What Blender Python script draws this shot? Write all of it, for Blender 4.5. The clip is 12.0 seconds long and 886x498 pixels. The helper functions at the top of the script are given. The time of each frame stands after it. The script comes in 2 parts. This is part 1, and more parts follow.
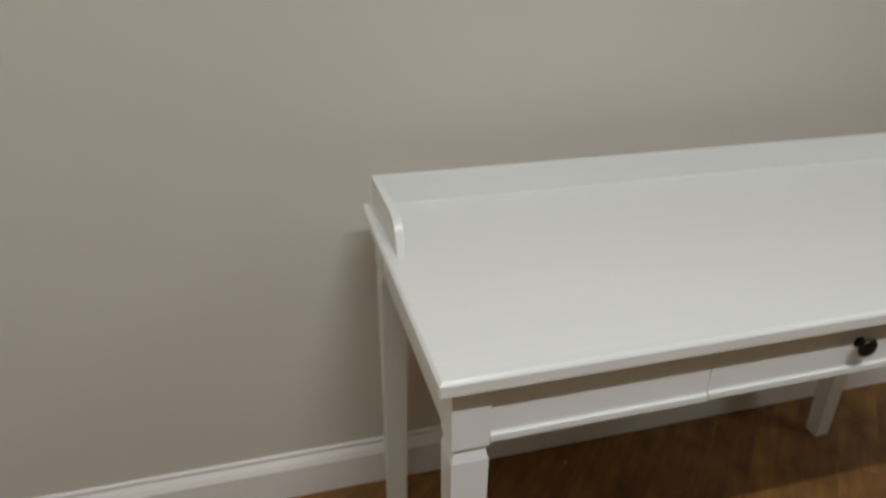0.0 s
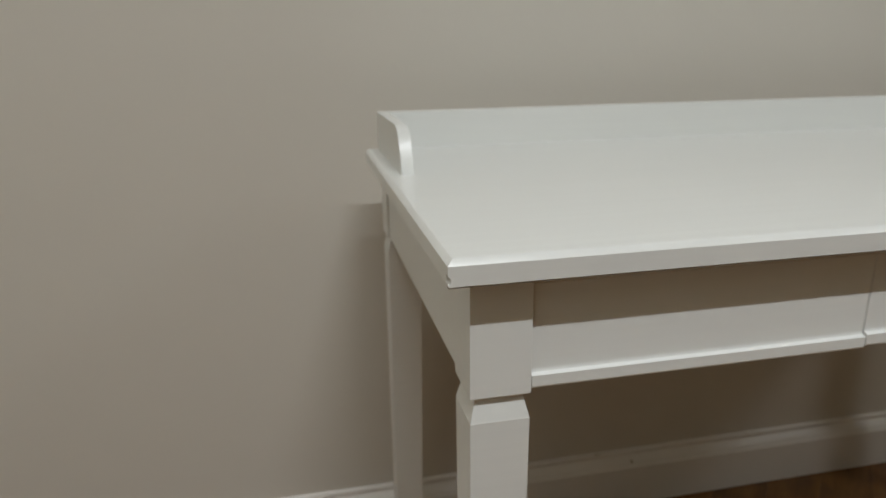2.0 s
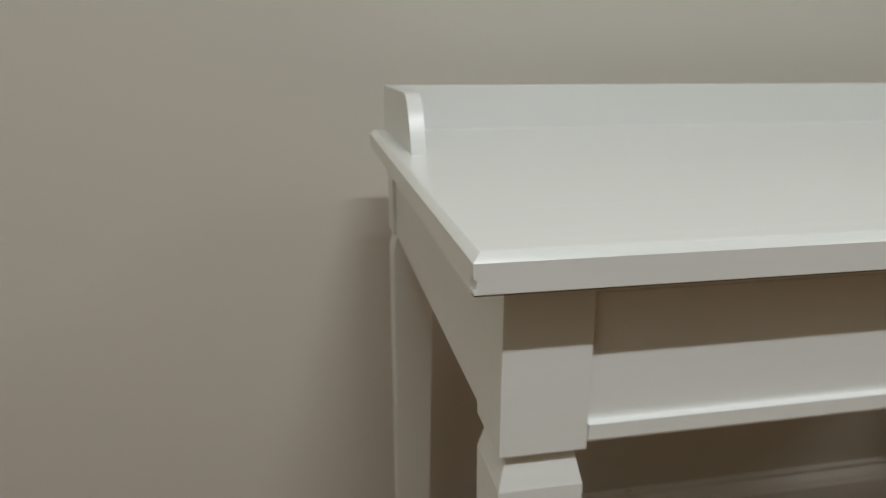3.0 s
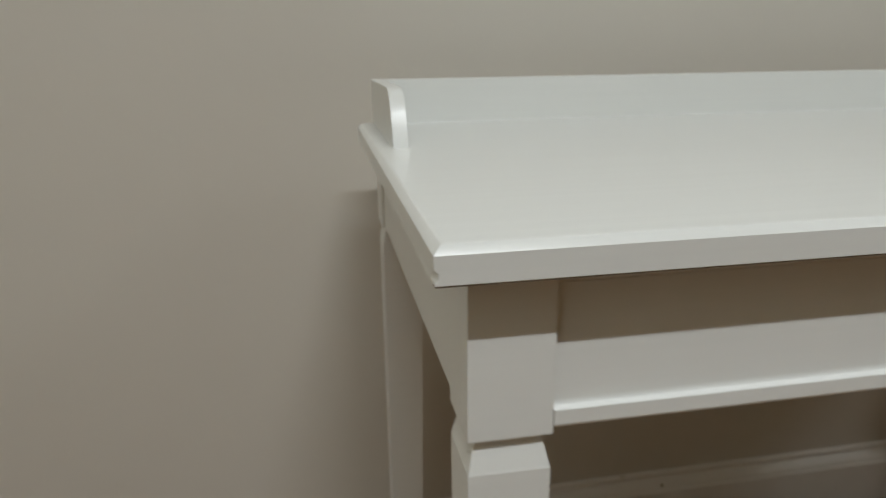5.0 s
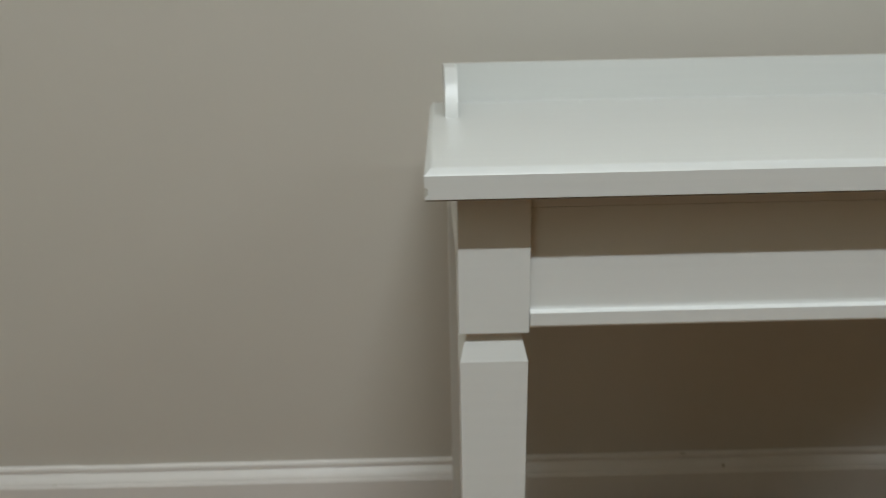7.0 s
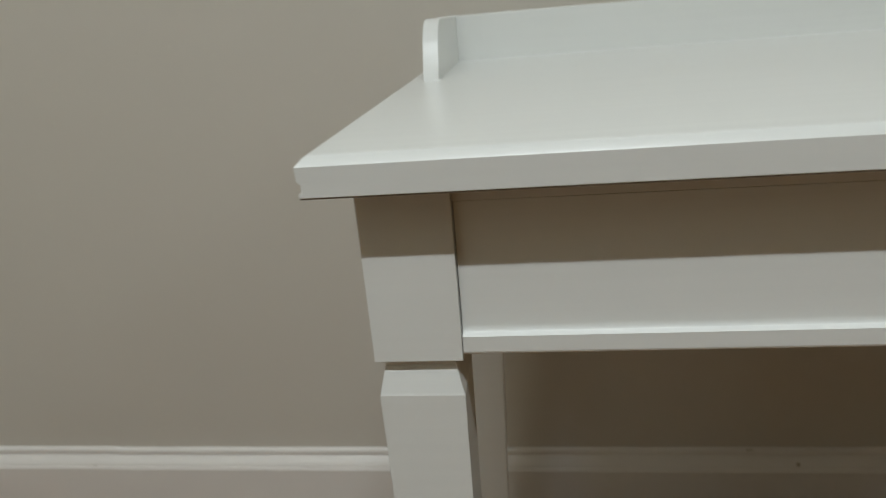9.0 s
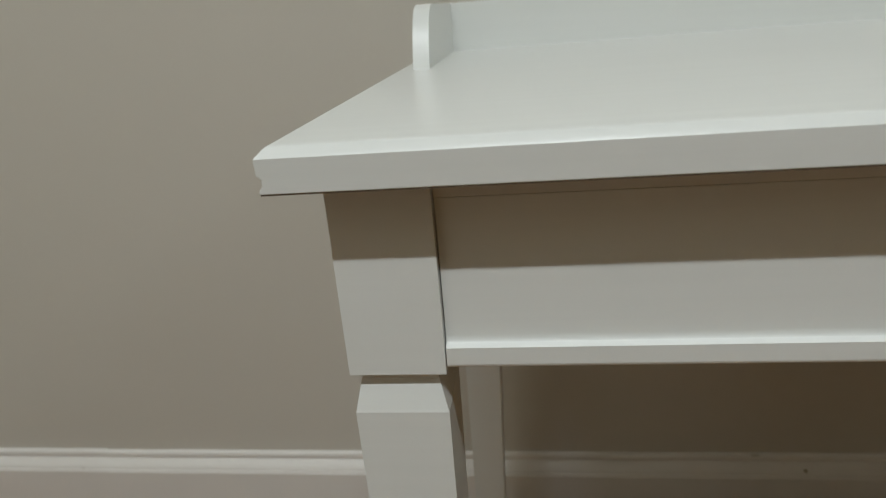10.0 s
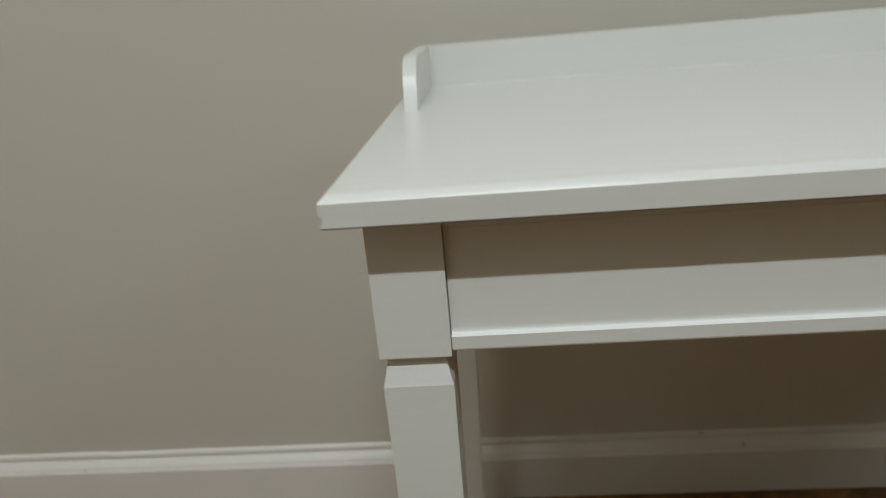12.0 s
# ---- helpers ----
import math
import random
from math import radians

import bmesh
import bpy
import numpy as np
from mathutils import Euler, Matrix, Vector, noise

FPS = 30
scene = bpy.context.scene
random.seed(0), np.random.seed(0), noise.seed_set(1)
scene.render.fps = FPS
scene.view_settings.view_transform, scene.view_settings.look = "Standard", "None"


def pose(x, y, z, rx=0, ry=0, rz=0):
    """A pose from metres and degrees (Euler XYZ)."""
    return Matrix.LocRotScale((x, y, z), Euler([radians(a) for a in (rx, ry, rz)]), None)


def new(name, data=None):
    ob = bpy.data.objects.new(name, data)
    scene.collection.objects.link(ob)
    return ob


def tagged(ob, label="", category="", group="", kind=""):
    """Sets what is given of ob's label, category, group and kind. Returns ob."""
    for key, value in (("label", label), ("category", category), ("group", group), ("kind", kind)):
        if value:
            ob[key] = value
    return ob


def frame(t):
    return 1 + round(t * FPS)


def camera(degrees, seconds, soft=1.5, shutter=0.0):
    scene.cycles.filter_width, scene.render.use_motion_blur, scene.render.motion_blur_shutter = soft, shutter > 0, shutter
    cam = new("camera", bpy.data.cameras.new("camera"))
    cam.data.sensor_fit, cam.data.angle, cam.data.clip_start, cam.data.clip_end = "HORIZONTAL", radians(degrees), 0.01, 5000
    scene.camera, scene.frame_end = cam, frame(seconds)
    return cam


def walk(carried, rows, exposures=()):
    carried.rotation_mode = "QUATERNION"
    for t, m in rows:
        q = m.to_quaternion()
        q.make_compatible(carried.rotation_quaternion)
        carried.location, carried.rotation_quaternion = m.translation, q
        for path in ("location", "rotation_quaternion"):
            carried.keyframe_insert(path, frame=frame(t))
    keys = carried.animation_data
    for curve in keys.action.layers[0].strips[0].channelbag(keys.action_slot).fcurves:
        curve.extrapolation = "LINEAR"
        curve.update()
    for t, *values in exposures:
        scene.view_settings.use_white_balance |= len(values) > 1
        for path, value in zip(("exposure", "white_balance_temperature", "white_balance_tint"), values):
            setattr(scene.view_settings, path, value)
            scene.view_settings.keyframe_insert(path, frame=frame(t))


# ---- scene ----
import functools

# camera: seconds, x, y, z, then the turns about x, y and z in degrees
cam = camera(67.5, 12.0, soft=0.95, shutter=0.8)
# a small phone lens, focused on the near corner of the desk
cam.data.dof.use_dof, cam.data.dof.focus_distance, cam.data.dof.aperture_fstop = True, 0.36, 10.5
ROWS = [
    (0.00, -0.1497, -1.2057, 1.2066, 63.86, -0.38, -15.18),
    (0.20, -0.1439, -1.1975, 1.1585, 64.57, -0.31, -15.72),
    (0.30, -0.1373, -1.1916, 1.1305, 65.08, -0.15, -15.54),
    (0.50, -0.1288, -1.1831, 1.0755, 67.46, 0.68, -14.62),
    (0.70, -0.1310, -1.1827, 1.0134, 68.64, 0.44, -14.42),
    (0.80, -0.1244, -1.1747, 0.9866, 68.78, 0.94, -13.96),
    (1.00, -0.1237, -1.1601, 0.9619, 71.00, 0.30, -14.46),
    (1.30, -0.1137, -1.1323, 0.9395, 72.45, 0.56, -14.12),
    (1.50, -0.1065, -1.1138, 0.9284, 72.03, 0.74, -13.80),
    (1.80, -0.0989, -1.0879, 0.9143, 72.95, 1.06, -12.07),
    (2.00, -0.0904, -1.0602, 0.8971, 73.08, 0.70, -12.25),
    (2.20, -0.0845, -1.0282, 0.8811, 72.80, 0.24, -12.25),
    (2.50, -0.0771, -0.9823, 0.8634, 73.93, -0.12, -11.86),
    (2.80, -0.0689, -0.9450, 0.8507, 73.81, -0.05, -11.31),
    (3.00, -0.0662, -0.9214, 0.8442, 73.87, -0.16, -10.94),
    (3.20, -0.0659, -0.9040, 0.8395, 73.86, -0.43, -10.72),
    (4.80, -0.0532, -0.9160, 0.8434, 73.40, 0.98, -10.47),
    (5.00, -0.0482, -0.9347, 0.8480, 73.07, 0.61, -10.69),
    (5.20, -0.0429, -0.9617, 0.8584, 72.61, 1.18, -10.34),
    (5.50, -0.0394, -1.0036, 0.8692, 71.78, 2.07, -10.57),
    (5.80, -0.0389, -1.0431, 0.8675, 71.96, 1.47, -9.90),
    (6.00, -0.0411, -1.0659, 0.8681, 71.92, 1.06, -8.12),
    (6.20, -0.0339, -1.0775, 0.8629, 72.97, 0.95, -7.47),
    (6.50, -0.0140, -1.0829, 0.8440, 71.62, 1.30, -5.25),
    (6.80, -0.0006, -1.0696, 0.8332, 73.54, 1.32, -0.80),
    (7.00, 0.0088, -1.0492, 0.8303, 73.25, 1.18, -0.64),
    (7.20, 0.0218, -1.0272, 0.8347, 73.20, 2.29, -1.25),
    (8.80, 0.0996, -0.9604, 0.8240, 70.45, 4.00, 5.79),
    (9.00, 0.1072, -0.9408, 0.8191, 70.22, 4.69, 6.34),
    (9.30, 0.1095, -0.9232, 0.8127, 69.72, 4.28, 6.97),
    (9.50, 0.1099, -0.9167, 0.8108, 70.37, 4.09, 7.10),
    (10.00, 0.1126, -0.9066, 0.8090, 69.94, 4.63, 6.58),
    (10.20, 0.1133, -0.9056, 0.8091, 70.12, 4.53, 6.51),
    (10.50, 0.1139, -0.9055, 0.8112, 70.52, 4.22, 6.27),
    (11.00, 0.1155, -0.9058, 0.8163, 70.67, 4.13, 5.96),
    (11.50, 0.1135, -0.9255, 0.8224, 70.21, 4.82, 5.86),
    (11.70, 0.1095, -0.9544, 0.8327, 69.45, 4.77, 4.64),
    (12.00, 0.1009, -1.0123, 0.8572, 69.96, 4.73, 3.03),
]
walk(cam, [(t, pose(x, y, z, rx, ry, rz)) for t, x, y, z, rx, ry, rz in ROWS],
     exposures=[(0.0, -0.05, 6530, 15.5), (1.5, -0.02, 6500, 14.5), (3.0, 0.0, 6470, 13), (5.0, 0.0, 6440, 12.5), (7.0, 0.0, 6300, 10.0), (10.5, 0.0, 6370, 10.0), (12.0, 0.0, 6370, 9.5)])

# ---- world and lamps ----
# an indoor room at night: strip lights on the ceiling and their bounced light
ROOM_W, ROOM_E, ROOM_S, ROOM_H = -3.6, 4.2, -7.6, 3.47
world = bpy.data.worlds.new("night_outside")
world.use_nodes = True
world.node_tree.nodes["Background"].inputs["Color"].default_value = (0.02, 0.02, 0.025, 1)
world.node_tree.nodes["Background"].inputs["Strength"].default_value = 0.1
scene.world = world
LAMP_WATTS, LAMP_COLOUR = 40.3, (0.936, 1.0, 1.0)
LAMP_LENGTH, LAMP_WIDTH = 0.85, 0.06
LAMPS = [(-0.52, -2.10, 0.38), (0.42, -2.10, 0.85), (3.60, -2.10, 0.46)]  # place in the ceiling and share of the full power


# ---- materials ----
def material(name, colour, rough, build=None, **sets):
    m = bpy.data.materials.new(name)
    m.use_nodes = True
    nt = m.node_tree
    b = nt.nodes["Principled BSDF"]
    b.inputs["Base Color"].default_value = (*colour, 1)
    b.inputs["Roughness"].default_value = rough
    for k, val in sets.items():
        b.inputs[k.replace("_", " ")].default_value = val
    if build:
        build(nt, b)
    return m


def node(nt, kind, inputs=None, **attrs):
    n = nt.nodes.new(kind)
    for k, val in (inputs or {}).items():
        n.inputs[k].default_value = val
    if "data_type" in attrs:
        n.data_type = attrs["data_type"]
    if "blend_type" in attrs:
        n.blend_type = attrs["blend_type"]
    if "operation" in attrs:
        n.operation = attrs["operation"]
    return n


def coords(nt, scale=(1, 1, 1)):
    tc = nt.nodes.new("ShaderNodeTexCoord")
    mp = nt.nodes.new("ShaderNodeMapping")
    mp.inputs["Scale"].default_value = scale
    nt.links.new(tc.outputs["Object"], mp.inputs["Vector"])
    return mp.outputs["Vector"]


def noise_tex(nt, vec, scale, detail=3.0, rough=0.5):
    n = node(nt, "ShaderNodeTexNoise", {"Scale": scale, "Detail": detail, "Roughness": rough})
    nt.links.new(vec, n.inputs["Vector"])
    return n.outputs["Fac"]


def ramp(nt, fac, stops):
    r = nt.nodes.new("ShaderNodeValToRGB")
    e = r.color_ramp.elements
    while len(e) < len(stops):
        e.new(0.5)
    for el, (pos, c) in zip(e, stops):
        el.position = pos
        el.color = (*c, 1)
    nt.links.new(fac, r.inputs["Fac"])
    return r.outputs["Color"]


def remap(nt, fac, low, high):
    n = node(nt, "ShaderNodeMapRange", {"From Min": 0.0, "From Max": 1.0, "To Min": low, "To Max": high})
    nt.links.new(fac, n.inputs["Value"])
    return n.outputs["Result"]


def bump(nt, b, height, strength, distance):
    n = node(nt, "ShaderNodeBump", {"Strength": strength, "Distance": distance})
    nt.links.new(height, n.inputs["Height"])
    nt.links.new(n.outputs["Normal"], b.inputs["Normal"])


def wall_paint(nt, b, low=(0.636, 0.598, 0.530), high=(0.696, 0.658, 0.588)):
    v = coords(nt)
    nt.links.new(ramp(nt, noise_tex(nt, v, 1.3, 4), [(0.0, low), (1.0, high)]), b.inputs["Base Color"])
    nt.links.new(remap(nt, noise_tex(nt, v, 9.0, 3), 0.55, 0.68), b.inputs["Roughness"])
    add = node(nt, "ShaderNodeMath", operation="ADD")
    nt.links.new(noise_tex(nt, v, 420.0, 2), add.inputs[0])
    nt.links.new(noise_tex(nt, v, 60.0, 3), add.inputs[1])
    bump(nt, b, add.outputs[0], 0.22, 0.0006)


def white_paint(nt, b):
    """Brushed satin paint: faint streaks along the boards over a broad, slight unevenness."""
    v = coords(nt)
    streak = noise_tex(nt, coords(nt, (4, 120, 150)), 1.0, 4, 0.6)
    fac = node(nt, "ShaderNodeMath", {1: 0.45}, operation="MULTIPLY_ADD")
    half = node(nt, "ShaderNodeMath", {1: 0.55}, operation="MULTIPLY")
    nt.links.new(noise_tex(nt, v, 2.0, 3), half.inputs[0])
    nt.links.new(streak, fac.inputs[0])
    nt.links.new(half.outputs[0], fac.inputs[2])
    nt.links.new(ramp(nt, fac.outputs[0], [(0.2, (0.764, 0.770, 0.742)), (0.8, (0.820, 0.826, 0.800))]), b.inputs["Base Color"])
    b.inputs["Roughness"].default_value = 0.31
    add = node(nt, "ShaderNodeMath", operation="ADD")
    nt.links.new(noise_tex(nt, v, 700.0, 2), add.inputs[0])
    nt.links.new(streak, add.inputs[1])
    both = node(nt, "ShaderNodeMath", operation="ADD")
    nt.links.new(add.outputs[0], both.inputs[0])
    nt.links.new(noise_tex(nt, coords(nt, (9, 260, 520)), 1.0, 2), both.inputs[1])
    bump(nt, b, both.outputs[0], 0.08, 0.0003)


def trim_paint(nt, b):
    v = coords(nt)
    nt.links.new(ramp(nt, noise_tex(nt, v, 3.0, 5), [(0.1, (0.84, 0.805, 0.765)), (0.9, (0.90, 0.865, 0.825))]), b.inputs["Base Color"])
    nt.links.new(remap(nt, noise_tex(nt, v, 16.0, 4), 0.30, 0.45), b.inputs["Roughness"])
    bump(nt, b, noise_tex(nt, coords(nt, (8, 60, 60)), 1.0, 3), 0.25, 0.001)


def plank_wood(nt, b):
    info = nt.nodes.new("ShaderNodeObjectInfo")
    tc = nt.nodes.new("ShaderNodeTexCoord")
    shift = node(nt, "ShaderNodeVectorMath", operation="MULTIPLY_ADD")
    shift.inputs[1].default_value = (1, 1, 1)
    comb = nt.nodes.new("ShaderNodeCombineXYZ")
    mul = node(nt, "ShaderNodeMath", {1: 37.0}, operation="MULTIPLY")
    nt.links.new(info.outputs["Random"], mul.inputs[0])
    nt.links.new(mul.outputs[0], comb.inputs[0])
    nt.links.new(mul.outputs[0], comb.inputs[1])
    nt.links.new(tc.outputs["Object"], shift.inputs[0])
    nt.links.new(comb.outputs[0], shift.inputs[2])
    grain = node(nt, "ShaderNodeMapping", {"Scale": (2.5, 38, 38)})
    nt.links.new(shift.outputs[0], grain.inputs["Vector"])
    broad = node(nt, "ShaderNodeMapping", {"Scale": (9, 15, 15)})
    nt.links.new(shift.outputs[0], broad.inputs["Vector"])
    g = noise_tex(nt, grain.outputs[0], 1.6, 6, 0.6)
    s = noise_tex(nt, broad.outputs[0], 1.2, 4)
    c1 = ramp(nt, g, [(0.3, (0.240, 0.114, 0.026)), (0.55, (0.310, 0.150, 0.036)), (0.75, (0.368, 0.187, 0.050))])
    c2 = ramp(nt, s, [(0.25, (0.42, 0.36, 0.32)), (0.5, (0.74, 0.70, 0.67)), (0.75, (1.0, 1.0, 1.0))])
    mix = node(nt, "ShaderNodeMix", data_type="RGBA", blend_type="MULTIPLY")
    mix.inputs["Factor"].default_value = 1.0
    nt.links.new(c1, mix.inputs[6])
    nt.links.new(c2, mix.inputs[7])
    hsv = node(nt, "ShaderNodeHueSaturation")
    val = node(nt, "ShaderNodeMapRange", {"To Min": 0.76, "To Max": 1.12})
    nt.links.new(info.outputs["Random"], val.inputs["Value"])
    nt.links.new(val.outputs["Result"], hsv.inputs["Value"])
    nt.links.new(mix.outputs[2], hsv.inputs["Color"])
    nt.links.new(hsv.outputs["Color"], b.inputs["Base Color"])
    nt.links.new(remap(nt, s, 0.42, 0.62), b.inputs["Roughness"])
    bump(nt, b, g, 0.25, 0.0008)


def dark_metal(nt, b):
    v = coords(nt)
    nt.links.new(ramp(nt, noise_tex(nt, v, 120.0, 3), [(0.3, (0.012, 0.011, 0.010)), (0.7, (0.030, 0.026, 0.022))]), b.inputs["Base Color"])
    nt.links.new(remap(nt, noise_tex(nt, v, 200.0, 3), 0.28, 0.5), b.inputs["Roughness"])


WALL = material("greige_wall_paint", (0.58, 0.54, 0.475), 0.6, wall_paint)
# for the unseen walls: a dark tan that dims and yellows their bounce
FAR_WALL = material("unseen_wall_bounce_tan", (0.43, 0.415, 0.275), 0.7, functools.partial(wall_paint, low=(0.41, 0.395, 0.26), high=(0.45, 0.435, 0.29)))
# bright paint of the unseen stub wall that reflects light at the desk
BOUNCE_WALL = material("bounce_wall_off_white", (0.86, 0.84, 0.74), 0.7, functools.partial(wall_paint, low=(0.84, 0.82, 0.72), high=(0.88, 0.86, 0.76)))
WHITE = material("white_satin_furniture_paint", (0.80, 0.79, 0.765), 0.3, white_paint)
TRIM = material("white_trim_paint", (0.77, 0.76, 0.72), 0.38, trim_paint)
CEIL = material("ceiling_paint", (0.78, 0.77, 0.74), 0.9, functools.partial(wall_paint, low=(0.75, 0.74, 0.71), high=(0.81, 0.80, 0.77)))
WOOD = material("dark_brown_oak_plank", (0.16, 0.075, 0.032), 0.4, plank_wood)
GAP = material("floor_joint_shade", (0.07, 0.034, 0.014), 0.9)
KNOB = material("oil_rubbed_bronze", (0.02, 0.018, 0.016), 0.4, dark_metal, Metallic=0.7)
FIBRE = material("raw_fibreboard", (0.16, 0.12, 0.085), 0.9)
SCUFF = material("brown_scuff", (0.48, 0.42, 0.34), 0.8)
SMUDGE = material("faint_smudge", (0.67, 0.64, 0.57), 0.7)
PAPER = material("pale_paper_scrap", (0.62, 0.55, 0.45), 0.9)
GLOW = material("lit_diffuser", (0.9, 0.88, 0.82), 0.4)
GLOW.node_tree.nodes["Principled BSDF"].inputs["Emission Color"].default_value = (0.936, 1.0, 1.0, 1)
GLOW.node_tree.nodes["Principled BSDF"].inputs["Emission Strength"].default_value = 6.0


# ---- mesh helpers ----
def thing(name, place=(0, 0, 0)):
    ob = new(name)
    ob.location = place
    return ob


def part(name, bm, mat, parent=None, label="", smooth=False):
    """Links a bmesh as one mesh object; its geometry is in the parent's space."""
    bmesh.ops.recalc_face_normals(bm, faces=bm.faces)
    me = bpy.data.meshes.new(name)
    for f in bm.faces:
        f.smooth = bool(smooth)
    bm.to_mesh(me)
    bm.free()
    if smooth:
        me.set_sharp_from_angle(angle=radians(14))
    for mm in (mat if isinstance(mat, (list, tuple)) else [mat]):
        me.materials.append(mm)
    ob = new(name, me)
    ob.parent = parent
    return tagged(ob, label=label)


def box(x0, x1, y0, y1, z0, z1, edge=0.0):
    bm = bmesh.new()
    vs = [bm.verts.new((x, y, z)) for x in (x0, x1) for y in (y0, y1) for z in (z0, z1)]
    for q in ((0, 1, 3, 2), (4, 6, 7, 5), (0, 4, 5, 1), (2, 3, 7, 6), (0, 2, 6, 4), (1, 5, 7, 3)):
        bm.faces.new([vs[i] for i in q])
    if edge:
        bmesh.ops.bevel(bm, geom=bm.edges[:], offset=edge, segments=2, profile=0.6, affect="EDGES")
    return bm


def loft(rings, cap=True):
    """Skins closed rings of equal length."""
    bm = bmesh.new()
    made = [[bm.verts.new(p) for p in ring] for ring in rings]
    for a, b in zip(made, made[1:]):
        n = len(a)
        for i in range(n):
            bm.faces.new((a[i], a[(i + 1) % n], b[(i + 1) % n], b[i]))
    if cap:
        bm.faces.new(made[0])
        bm.faces.new(made[-1])
    return bm


def extrude_x(profile, x0, x1):
    return loft([[(x0, y, z) for y, z in profile], [(x1, y, z) for y, z in profile]])


# ---- room ----


def room_wall(name, x0, x1, y0, y1, label, mat):
    ob = part(name, box(x0, x1, y0, y1, -0.1, ROOM_H + 0.1), mat)
    return tagged(ob, label=label, category="wall", kind="structure")


T = 0.12
STUB_X, STUB_Y = -1.0, -2.35          # an unseen stub wall, added to bounce light onto the desk's west side
room_wall("wall_north", ROOM_W - T, ROOM_E + T, 0.0, T, "greige painted wall behind the white desk", WALL)
# south, west and east walls are unseen; their tan colours the shadows
room_wall("wall_south", ROOM_W - T, ROOM_E + T, ROOM_S - T, ROOM_S, "unseen closing wall across the room, tan to tint the bounced light", FAR_WALL)
room_wall("wall_west", ROOM_W - T, ROOM_W, ROOM_S, 0.0, "unseen closing side wall, tan to tint the bounced light", FAR_WALL)
room_wall("wall_northwest", STUB_X - T, STUB_X, STUB_Y, 0.0, "unseen short off-white wall, added to bounce light onto the desk", BOUNCE_WALL)
room_wall("wall_east", ROOM_E, ROOM_E + T, ROOM_S, 0.0, "unseen closing end wall, tan to tint the bounced light", FAR_WALL)
tagged(part("ceiling", box(ROOM_W, ROOM_E, ROOM_S, 0.0, ROOM_H, ROOM_H + 0.1), CEIL), label="plain white painted ceiling carrying strip lights", category="ceiling", kind="structure")

# baseboard: moulded top with two steps over a flat plate
BASE = [(0.0, 0.0), (-0.0205, 0.0), (-0.0205, 0.0846), (-0.0197, 0.0855), (-0.0188, 0.0878), (-0.0180, 0.0889), (-0.0171, 0.0893), (-0.0171, 0.0899), (-0.0174, 0.0904), (-0.0163, 0.0929), (-0.0131, 0.0971), (-0.0095, 0.1011),
        (-0.0060, 0.1049), (-0.0044, 0.1054), (-0.0044, 0.1063), (-0.0063, 0.1069), (-0.0066, 0.1124), (-0.0054, 0.1160), (-0.0028, 0.1177), (0.0, 0.1181)]
JOINT = -0.652                          # two lengths meet here, the western one a little higher


def baseboard(name, x0, x1, m, label, waver=0.0, joint=None):
    """A run of the moulding; its top edge wavers a little where the paint was cut in."""
    xs = list(np.arange(x0, x1, 0.03 if waver else 10.0)) + [x1]
    if joint is not None:
        xs = sorted([x for x in xs if abs(x - joint) > 0.008] + [joint - 0.0035, joint + 0.0025])
    rings = []
    for x in map(float, xs):
        k = waver * noise.noise((x * 9.0, 0.3, 1.7)) + 0.6 * waver * noise.noise((x * 31.0, 4.1, 0.2))
        step = 0.0019 if joint is not None and x < joint else 0.0
        rings.append([(x, y - 0.25 * step * (z > 0.085), z + (k + step) * max(0.0, (z - 0.0845) / 0.0335)) for y, z in BASE])
    ob = part(name, loft(rings), TRIM, smooth=True)
    ob.matrix_world = m
    return tagged(ob, label=label, category="baseboard", kind="structure")


E_ = 0.0005
board = baseboard("baseboard_north", STUB_X, ROOM_E, pose(0, -E_, 0.001), "off-white moulded wooden baseboard along the wall", 0.0007, JOINT)
baseboard("baseboard_south", 0.0, ROOM_E - ROOM_W, pose(ROOM_E, ROOM_S + E_, 0.001, 0, 0, 180), "off-white moulded wooden baseboard across the room")
baseboard("baseboard_west", 0.0, -ROOM_S - 0.04, pose(ROOM_W + E_, ROOM_S + 0.02, 0.001, 0, 0, 90), "off-white moulded wooden baseboard along the side wall")
baseboard("baseboard_east", 0.0, -ROOM_S - 0.04, pose(ROOM_E - E_, -0.02, 0.001, 0, 0, -90), "off-white moulded wooden baseboard along the end wall")


# ---- ceiling lights ----
def strip_light(x, y, share):
    """A slim surface-mounted strip: tray, end caps and frosted diffuser."""
    h, w, d = LAMP_LENGTH / 2, LAMP_WIDTH / 2, 0.045
    ob = tagged(thing("ceiling_strip_light", (x, y, ROOM_H)), label="long white ceiling strip light, switched on", category="strip light", group="ceiling strip lights")
    part("tray", box(-h, h, -w - 0.006, w + 0.006, -d + 0.012, -0.0005, 0.003), TRIM, ob)
    part("diffuser", box(-h + 0.012, h - 0.012, -w, w, -d, -d + 0.0118, 0.004), GLOW, ob, "glowing frosted diffuser")
    for sx in (-1, 1):
        part("end_cap", box(sx * h - 0.008, sx * h + 0.008, -w - 0.007, w + 0.007, -d - 0.001, -0.0006, 0.002), TRIM, ob)
    data = bpy.data.lights.new("strip", "AREA")
    data.shape, data.size, data.size_y, data.energy, data.color = "RECTANGLE", LAMP_LENGTH, LAMP_WIDTH, LAMP_WATTS * share, LAMP_COLOUR
    data.spread = radians(152)
    lamp = new("strip_lamp", data)
    lamp.location = (x, y, ROOM_H - d - 0.003)
    return ob


for x, y, share in LAMPS:
    strip_light(x, y, share)

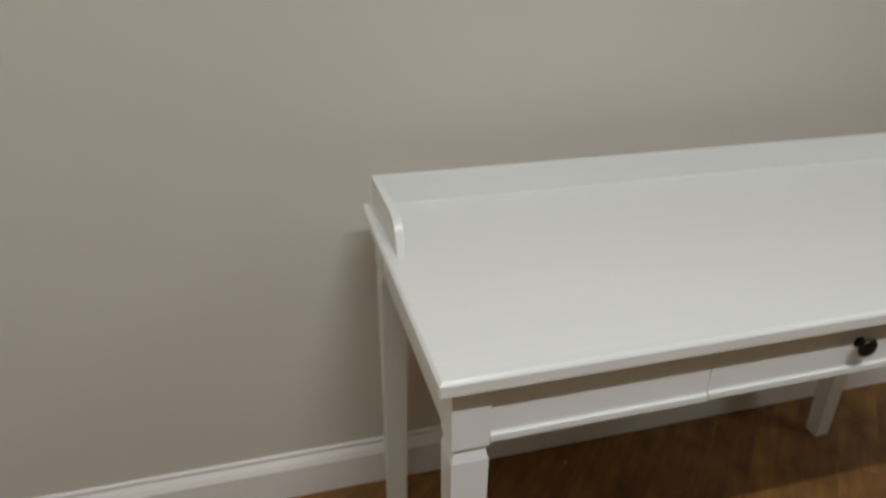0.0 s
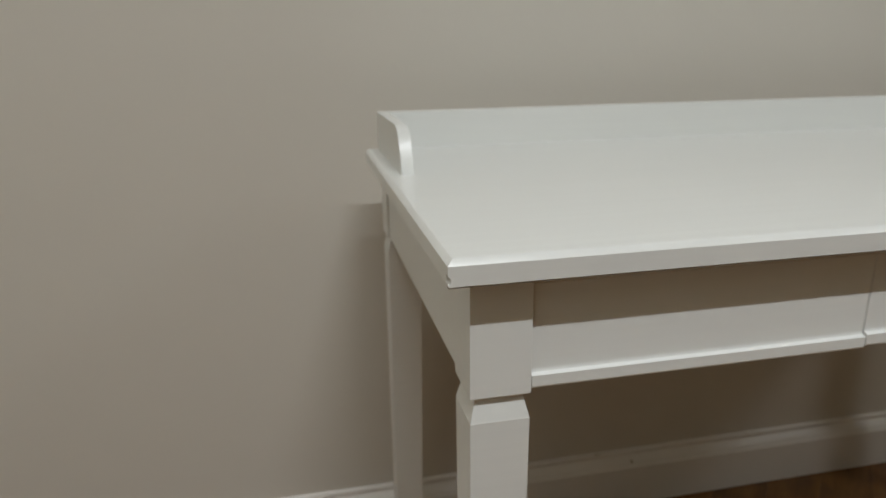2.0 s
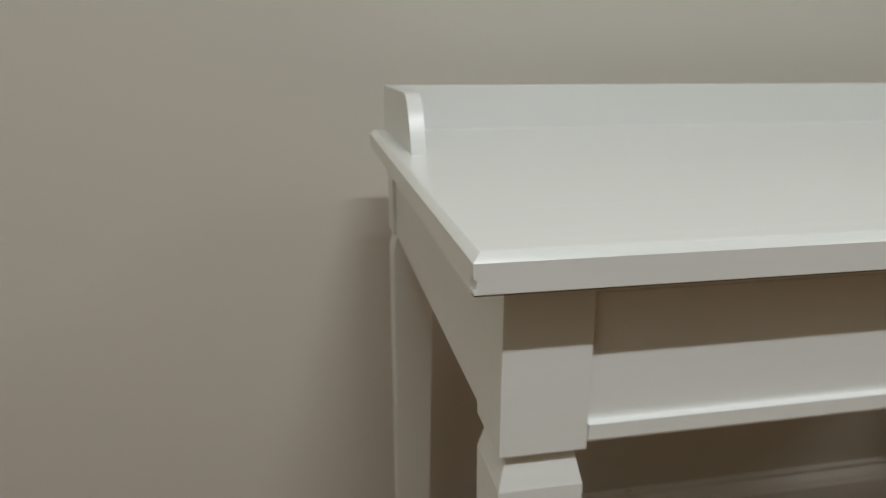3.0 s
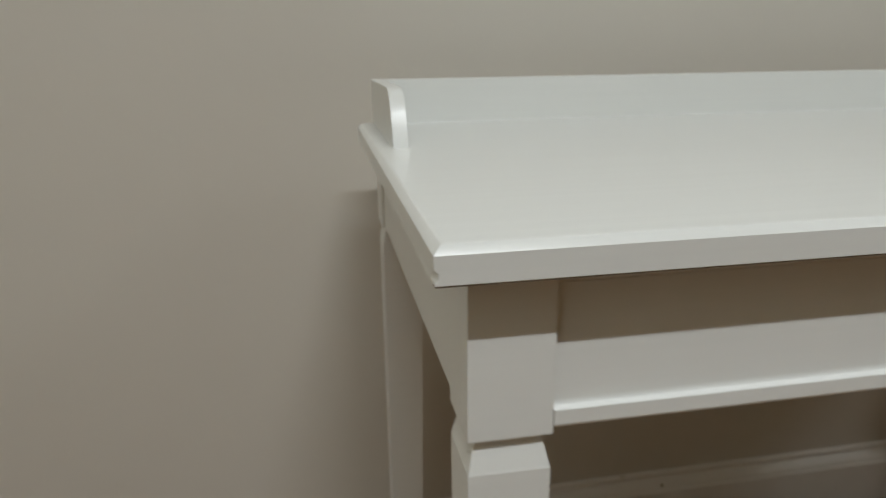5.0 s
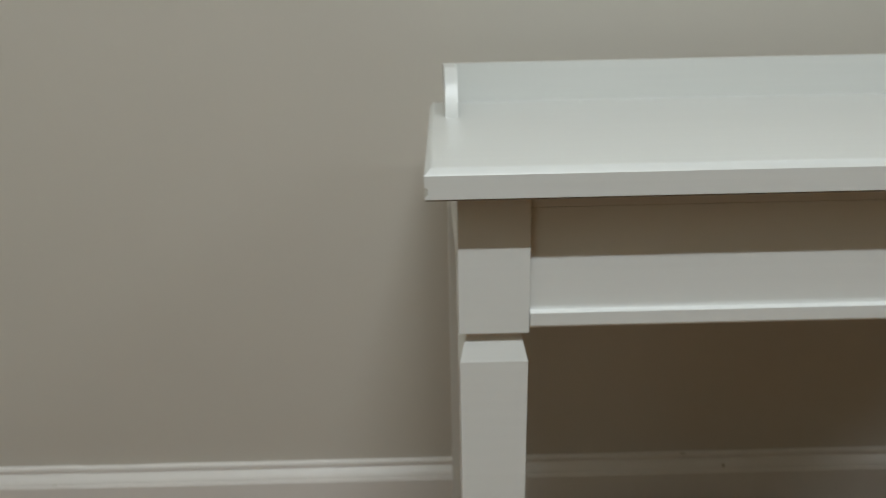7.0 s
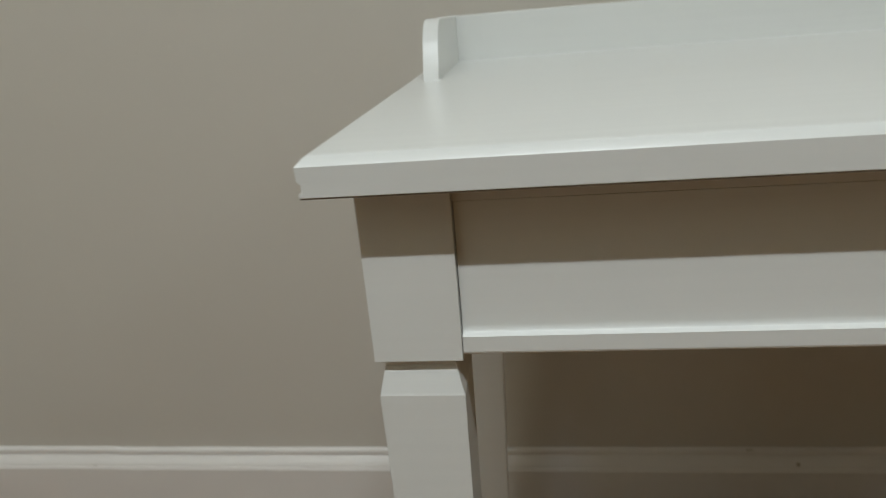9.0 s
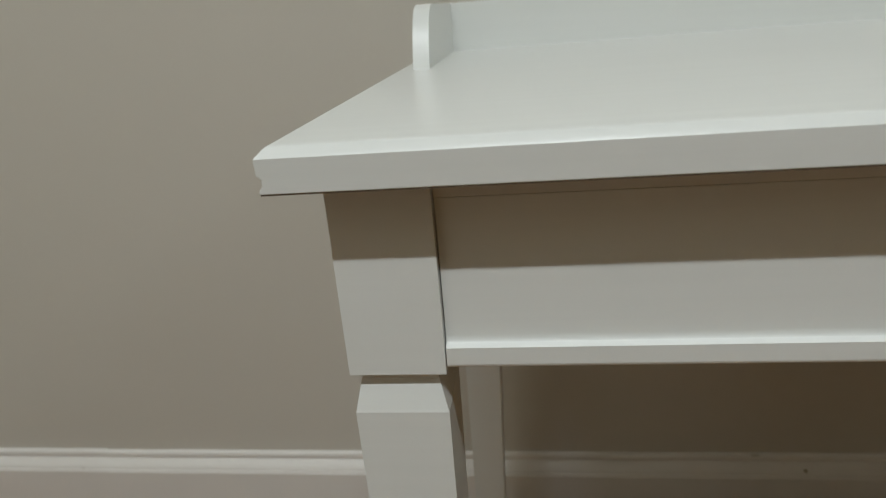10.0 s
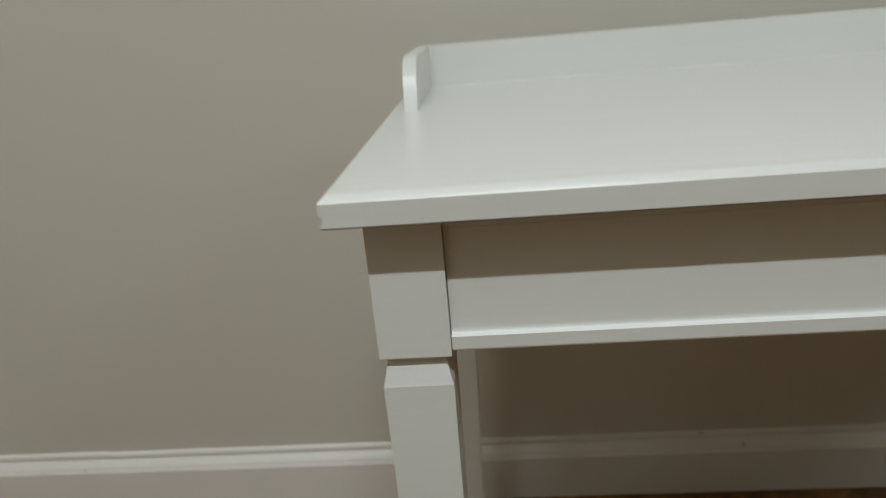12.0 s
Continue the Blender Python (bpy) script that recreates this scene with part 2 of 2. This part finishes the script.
# ---- desk ----
DESK_W, FRONT, BACK = 1.216, -0.6504, -0.1190
SLAB_LOW, SLAB_EDGE, SLAB_TOP = 0.7415, 0.7570, 0.7612
LEG = 0.0484
LEG_IN = 0.0206
BLOCK_Y = -0.6297
desk = tagged(thing("console_desk", ((DESK_W / 2), (FRONT + BACK) / 2, 0)),
              label="white painted wooden console desk with chipped top corner", category="desk")
ORIGIN = Matrix.Translation((-DESK_W / 2, -(FRONT + BACK) / 2, 0))


def desk_part(name, bm, mat=None, parent=None, label="", smooth=False):
    bm.transform(ORIGIN)
    return part(name, bm, mat or WHITE, parent or desk, label, smooth)


def slab():
    """The top: chamfered upper edge, and a bite out of the front corner."""
    levels = [(0.7416, 0.0002, 0.12), (0.7419, 0.0, 0.16), (0.7425, 0.0, 0.22), (0.7434, 0.0, 0.30), (0.7441, 0.0, 0.72), (0.7448, 0.0, 0.96), (0.7456, 0.0, 1.0), (0.7470, 0.0, 1.0), (0.74745, 0.0, 0.95), (0.74755, 0.0, 1.15),
              (0.74815, 0.0, 1.05), (0.74822, 0.0, 0.80), (0.7487, 0.0, 0.58), (0.74876, 0.0, 0.72), (0.74910, 0.0, 0.62), (0.74916, 0.0, 0.42), (0.7497, 0.0, 0.14), (0.7501, 0.0, 0.03), (0.7510, 0.0, 0.02), (0.7512, 0.0, 0.16), (0.7514, 0.0, 0.03),
              (0.7527, 0.0, 0.02), (0.7529, 0.0, 0.12), (0.7531, 0.0, 0.0), (0.7566, 0.0, 0.0), (0.7570, 0.0003, 0.0), (0.7599, 0.0032, 0.0), (0.7607, 0.0043, 0.0), (0.7611, 0.0056, 0.0), (0.7612, 0.0076, 0.0)]
    rings = []
    rg = random.Random(11)
    for z, inset, bite in levels:
        x0, x1, y0, y1 = inset, DESK_W - inset, FRONT + inset, BACK - inset * 0.3
        d = 0.0026 * bite
        j = [rg.uniform(-0.00015, 0.00015) * (bite > 0) for _ in range(5)]
        rings.append([(x0, y1, z), (x0, y0 + 0.012, z), (x0 + 0.15 * d, y0 + 0.0072, z), (x0 + 0.75 * d + j[0], y0 + 0.0048 + j[1], z), (x0 + 1.1 * d + j[2], y0 + 0.0026 + j[3], z),
                      (x0 + 0.72 * d + j[4], y0 + 0.14 * d, z), (x0 + max(0.0012, 1.02 * d), y0, z), (x0 + 0.009, y0, z), (x0 + 0.02, y0, z), (x1, y0, z), (x1, y1, z)])
    return loft(rings)


top = desk_part("tabletop", slab(), smooth=True, label="white painted top with a chipped front corner")
desk_part("underside", box(0.0007, DESK_W - 0.0007, FRONT + 0.0004, BACK - 0.0004, 0.7409, 0.7416), FIBRE, label="bare brown underside of the top")


def leg_mesh(straight):
    """A square leg, its outer corner at the origin and its body towards +x and +y: block, neck, chamfer and tapered post, with a straight outer side or tapered all round."""
    w, g = LEG, 0.0045
    low = (w - (0.037 if straight else 0.041)) / 2
    rings = []
    for z, a, b in ((0.0, low + 0.0010, w - low - 0.0010), (0.0012, low, w - low), (0.6208, 0.0004, w - 0.0004), (0.6222, 0.0008, w - 0.0008), (0.6376, g, w - g), (0.6380, g + 0.0004, w - g - 0.0004), (0.6422, g + 0.0004, w - g - 0.0004)):
        k = 0.0 if not straight or z > 0.62 else (low - 0.0004) * (0.6208 - z) / 0.6208
        rings.append([(a - k, a, z), (b - k, a, z), (b - k, b, z), (a - k, b, z)])
    bm = loft(rings)
    block = box(0.0, w, 0.0, w, 0.6424, SLAB_LOW - 0.0002, 0.0004)
    me = bpy.data.meshes.new("tmp")
    block.to_mesh(me)
    block.free()
    bm.from_mesh(me)
    bpy.data.meshes.remove(me)
    return bm


for sx, sy in ((1, 1), (-1, 1), (1, -1), (-1, -1)):
    bm = leg_mesh(sy < 0)
    cx = LEG_IN if sx > 0 else DESK_W - LEG_IN
    cy = BLOCK_Y if sy > 0 else BACK - 0.0008
    bm.transform(Matrix.Translation((cx, cy, 0)) @ Matrix.Diagonal((sx, sy, 1, 1)))
    desk_part("leg", bm, label="square tapered leg with a notched neck")

IN_L, IN_R = LEG_IN + LEG, DESK_W - LEG_IN - LEG
PANEL_Y = -0.6253
# rail under the top, a hair proud of the panels
desk_part("top_rail", box(IN_L + 0.0003, IN_R - 0.0003, PANEL_Y - 0.0004, PANEL_Y + 0.018, 0.7301, SLAB_LOW - 0.0001))


def front_panel(x0, x1, low, face):
    """A flat front with a coved bead along its foot."""
    cove = [(face - 0.0014 * (1 - math.sin(k * math.pi / 20)), low + 0.0120 + 0.0038 * (1 - math.cos(k * math.pi / 20))) for k in range(11)]
    prof = [(face + 0.019, low), (face - 0.0030, low), (face - 0.0039, low + 0.0009), (face - 0.0042, low + 0.0020), (face - 0.0042, low + 0.0107)] + cove + [
            (face, 0.7297), (face + 0.019, 0.7297)]
    return extrude_x(prof, x0, x1)


SEAM = 0.3690
desk_part("front_panel", front_panel(IN_L + 0.0006, SEAM - 0.0006, 0.6459, PANEL_Y), smooth=True)
desk_part("front_panel", front_panel(DESK_W - SEAM + 0.0006, IN_R - 0.0006, 0.6459, PANEL_Y), smooth=True)
drawer = desk_part("drawer", front_panel(SEAM + 0.0006, DESK_W - SEAM - 0.0006, 0.6478, PANEL_Y), smooth=True, label="closed drawer front with one dark knob")


def knob():
    """A turned knob: rose, neck and flattened ball, its axis along -y."""
    prof = [(0.0005, 0.0), (0.0085, 0.0), (0.0085, 0.0018), (0.0068, 0.0034), (0.0050, 0.0050), (0.0046, 0.0090), (0.0060, 0.0120), (0.0112, 0.0146), (0.0142, 0.0180), (0.0146, 0.0212), (0.0128, 0.0244), (0.0085, 0.0264), (0.0035, 0.0272), (0.0004, 0.0273)]
    n = 32
    return loft([[(r * math.cos(2 * math.pi * i / n), -d, r * math.sin(2 * math.pi * i / n)) for i in range(n)] for r, d in prof])


bm = knob()
bm.transform(Matrix.Diagonal((1.0, 0.74, 1.0, 1.0)))
bm.transform(Matrix.Translation((0.5990, PANEL_Y, 0.6985)))
desk_part("knob", bm, KNOB, drawer, "round dark bronze knob", smooth=True)

# aprons at the sides and the back
for x0, x1 in ((LEG_IN + 0.0034, LEG_IN + 0.0214), (DESK_W - LEG_IN - 0.0214, DESK_W - LEG_IN - 0.0034)):
    desk_part("side_apron", box(x0, x1, BLOCK_Y + LEG + 0.0003, BACK - LEG - 0.0011, 0.6418, SLAB_LOW - 0.0002, 0.0004))
desk_part("back_apron", box(IN_L + 0.0003, IN_R - 0.0003, BACK - 0.0200, BACK - 0.0020, 0.6500, SLAB_LOW - 0.0002, 0.0004))


# gallery: a low upstand on the back, with shaped cheeks at both ends
GALLERY_TOP, CHEEK_X, CHEEK_T = 0.8126, 0.0180, 0.0138


def cheek(x0):
    prof = [(BACK - 0.0006, SLAB_TOP - 0.0003), (-0.3392, SLAB_TOP - 0.0003), (-0.3372, 0.7662), (-0.3340, 0.7735), (-0.3306, 0.7805), (-0.3272, 0.7870), (-0.3234, 0.7935), (-0.3192, 0.7993), (-0.3148, 0.8040), (-0.3112, 0.8068), (-0.3068, 0.8092),
            (-0.3016, 0.8110), (-0.2960, 0.8121), (-0.2890, GALLERY_TOP), (BACK - 0.0006, GALLERY_TOP)]
    bm = extrude_x(prof, x0, x0 + CHEEK_T)
    sharp = [e for e in bm.edges if abs(e.verts[0].co.x - e.verts[1].co.x) < 1e-6 and min(v.co.z for v in e.verts) > SLAB_TOP + 0.001]
    bmesh.ops.bevel(bm, geom=sharp, offset=0.0007, segments=2, profile=0.6, affect="EDGES")
    return bm


desk_part("gallery_cheek", cheek(CHEEK_X), smooth=True)
desk_part("gallery_cheek", cheek(DESK_W - CHEEK_X - CHEEK_T), smooth=True)
GB, GF = BACK - 0.0008, BACK - 0.0152
desk_part("gallery_back", extrude_x([(GB, SLAB_TOP - 0.0020), (GF, SLAB_TOP - 0.0020),
                                    (GF, GALLERY_TOP - 0.0010), (GF + 0.0008, GALLERY_TOP - 0.0003), (GB - 0.0008, GALLERY_TOP - 0.0003), (GB, GALLERY_TOP - 0.0010)], CHEEK_X + CHEEK_T - 0.0002, DESK_W - CHEEK_X - CHEEK_T + 0.0002), smooth=True)


# ---- floor planks ----
floor = tagged(part("floor", box(ROOM_W, ROOM_E, ROOM_S, 0.0, -0.1, -0.006), GAP), label="dark brown wooden plank floor, satin finish", category="floor", kind="structure")
PW, PL, LAY = 0.096, 2.4, 47.0        # plank width and length, and the angle at which they are laid
ALONG = Vector((math.cos(radians(LAY)), math.sin(radians(LAY))))
ACROSS = Vector((ALONG.y, -ALONG.x))
PHASE = 0.722
FAR_V, FAR_F = [], []                 # planks across the room, joined into one mesh


def clip_poly(poly, axis, limit, sign):
    """Keeps the side of a convex outline where sign * (p[axis] - limit) <= 0."""
    out = []
    for a, b in zip(poly, poly[1:] + poly[:1]):
        da, db = sign * (a[axis] - limit), sign * (b[axis] - limit)
        if da <= 0:
            out.append(a)
        if (da < 0 < db) or (db < 0 < da):
            out.append(a.lerp(b, da / (da - db)))
    return out


def plank(u0, v0):
    g = 0.00004
    poly = [ALONG * v + ACROSS * u for u, v in ((u0 + g, v0 + g), (u0 + g, v0 + PL - g), (u0 + PW - g, v0 + PL - g), (u0 + PW - g, v0 + g))]
    for axis, limit, sign in ((0, ROOM_W, -1), (0, ROOM_E, 1), (1, ROOM_S, -1), (1, -0.0005, 1)):
        poly = clip_poly(poly, axis, limit, sign) if len(poly) > 2 else []
    if len(poly) < 3:
        return
    base = ALONG * v0 + ACROSS * u0
    turn = Matrix.Rotation(radians(-LAY), 2)
    flat = [turn @ (p - base) for p in poly]
    mid = sum(flat, Vector((0, 0))) / len(flat)
    if max((p - mid).length for p in flat) < 0.04:
        return
    rings = []
    for z, inset in ((-0.0055, 0.0), (-0.0005, 0.0), (0.0, 0.00014)):
        rings.append([(p.x - inset * (1 if p.x > mid.x else -1), p.y - inset * (1 if p.y > mid.y else -1), z) for p in flat])
    if sum(p.y for p in poly) / len(poly) < -5.2:
        n, corner = len(flat), turn @ base
        for ring in rings:
            FAR_V.extend((corner.x + x, corner.y + y, z) for x, y, z in ring)
        first = len(FAR_V) - 3 * n
        for k in range(2):
            FAR_F.extend((first + k * n + i, first + k * n + (i + 1) % n, first + (k + 1) * n + (i + 1) % n, first + (k + 1) * n + i) for i in range(n))
        FAR_F.append(tuple(range(first + 2 * n, first + 3 * n)))
        return
    ob = part("plank", loft(rings), WOOD, floor)
    ob.location = (base.x, base.y, 0.0)
    ob.rotation_euler = (0, 0, radians(LAY))


corners = [Vector((x, y)) for x in (-4.0, ROOM_E) for y in (ROOM_S, 0.0)]
u_low, u_high = min(c.dot(ACROSS) for c in corners), max(c.dot(ACROSS) for c in corners)
v_low, v_high = min(c.dot(ALONG) for c in corners), max(c.dot(ALONG) for c in corners)
rng = random.Random(5)
u = PHASE - PW * math.ceil((PHASE - u_low) / PW)
while u < u_high:
    v = v_low - rng.uniform(0.0, PL)
    while v < v_high:
        plank(u, v)
        v += PL
    u += PW


far_mesh = bpy.data.meshes.new("far_planks")
far_mesh.from_pydata(FAR_V, [], FAR_F)
far_mesh.materials.append(WOOD)
far = new("far_planks", far_mesh)
far.rotation_euler = (0, 0, radians(LAY))
far.parent = floor
tagged(far, kind="stuff")

# ---- small marks and debris ----
def blob(r, flat, seed, n=9):
    rg = random.Random(seed)
    rings = []
    for k, h in ((1.0, 0.0), (0.85, 0.6), (0.4, 1.0)):
        rings.append([(r * k * rg.uniform(0.8, 1.2) * math.cos(2 * math.pi * i / n), r * k * rg.uniform(0.7, 1.2) * math.sin(2 * math.pi * i / n), h * flat) for i in range(n)])
    return loft(rings)


bm = blob(0.0030, 0.0012, 3)
scrap = part("paper_scrap", bm, PAPER)
scrap.location = (0.482, -0.080, 0.0)
tagged(scrap, label="tiny pale paper scrap on the wooden floor", category="scrap")

# brown marks on the baseboard under the desk
bm = blob(0.0034, 0.0005, 8, 14)
bm.transform(pose(0.5142, -0.0151, 0.0962, 50, 0, 0))
part("scuff", bm, SCUFF, board, "small brown scuff mark")
bm = blob(0.0042, 0.0003, 21, 14)
bm.transform(pose(0.4420, -0.0060, 0.1172, 55, 0, 0) @ Matrix.Diagonal((1.5, 0.5, 1, 1)))
part("scuff", bm, SMUDGE, board, "faint brown smudge")
bm = blob(0.0026, 0.0003, 33, 12)
bm.transform(pose(-0.6958, -0.0177, 0.0905, 84, 0, 0) @ Matrix.Diagonal((1.7, 0.45, 1, 1)))
part("nick", bm, SMUDGE, board, "faint grey nick in the moulding")
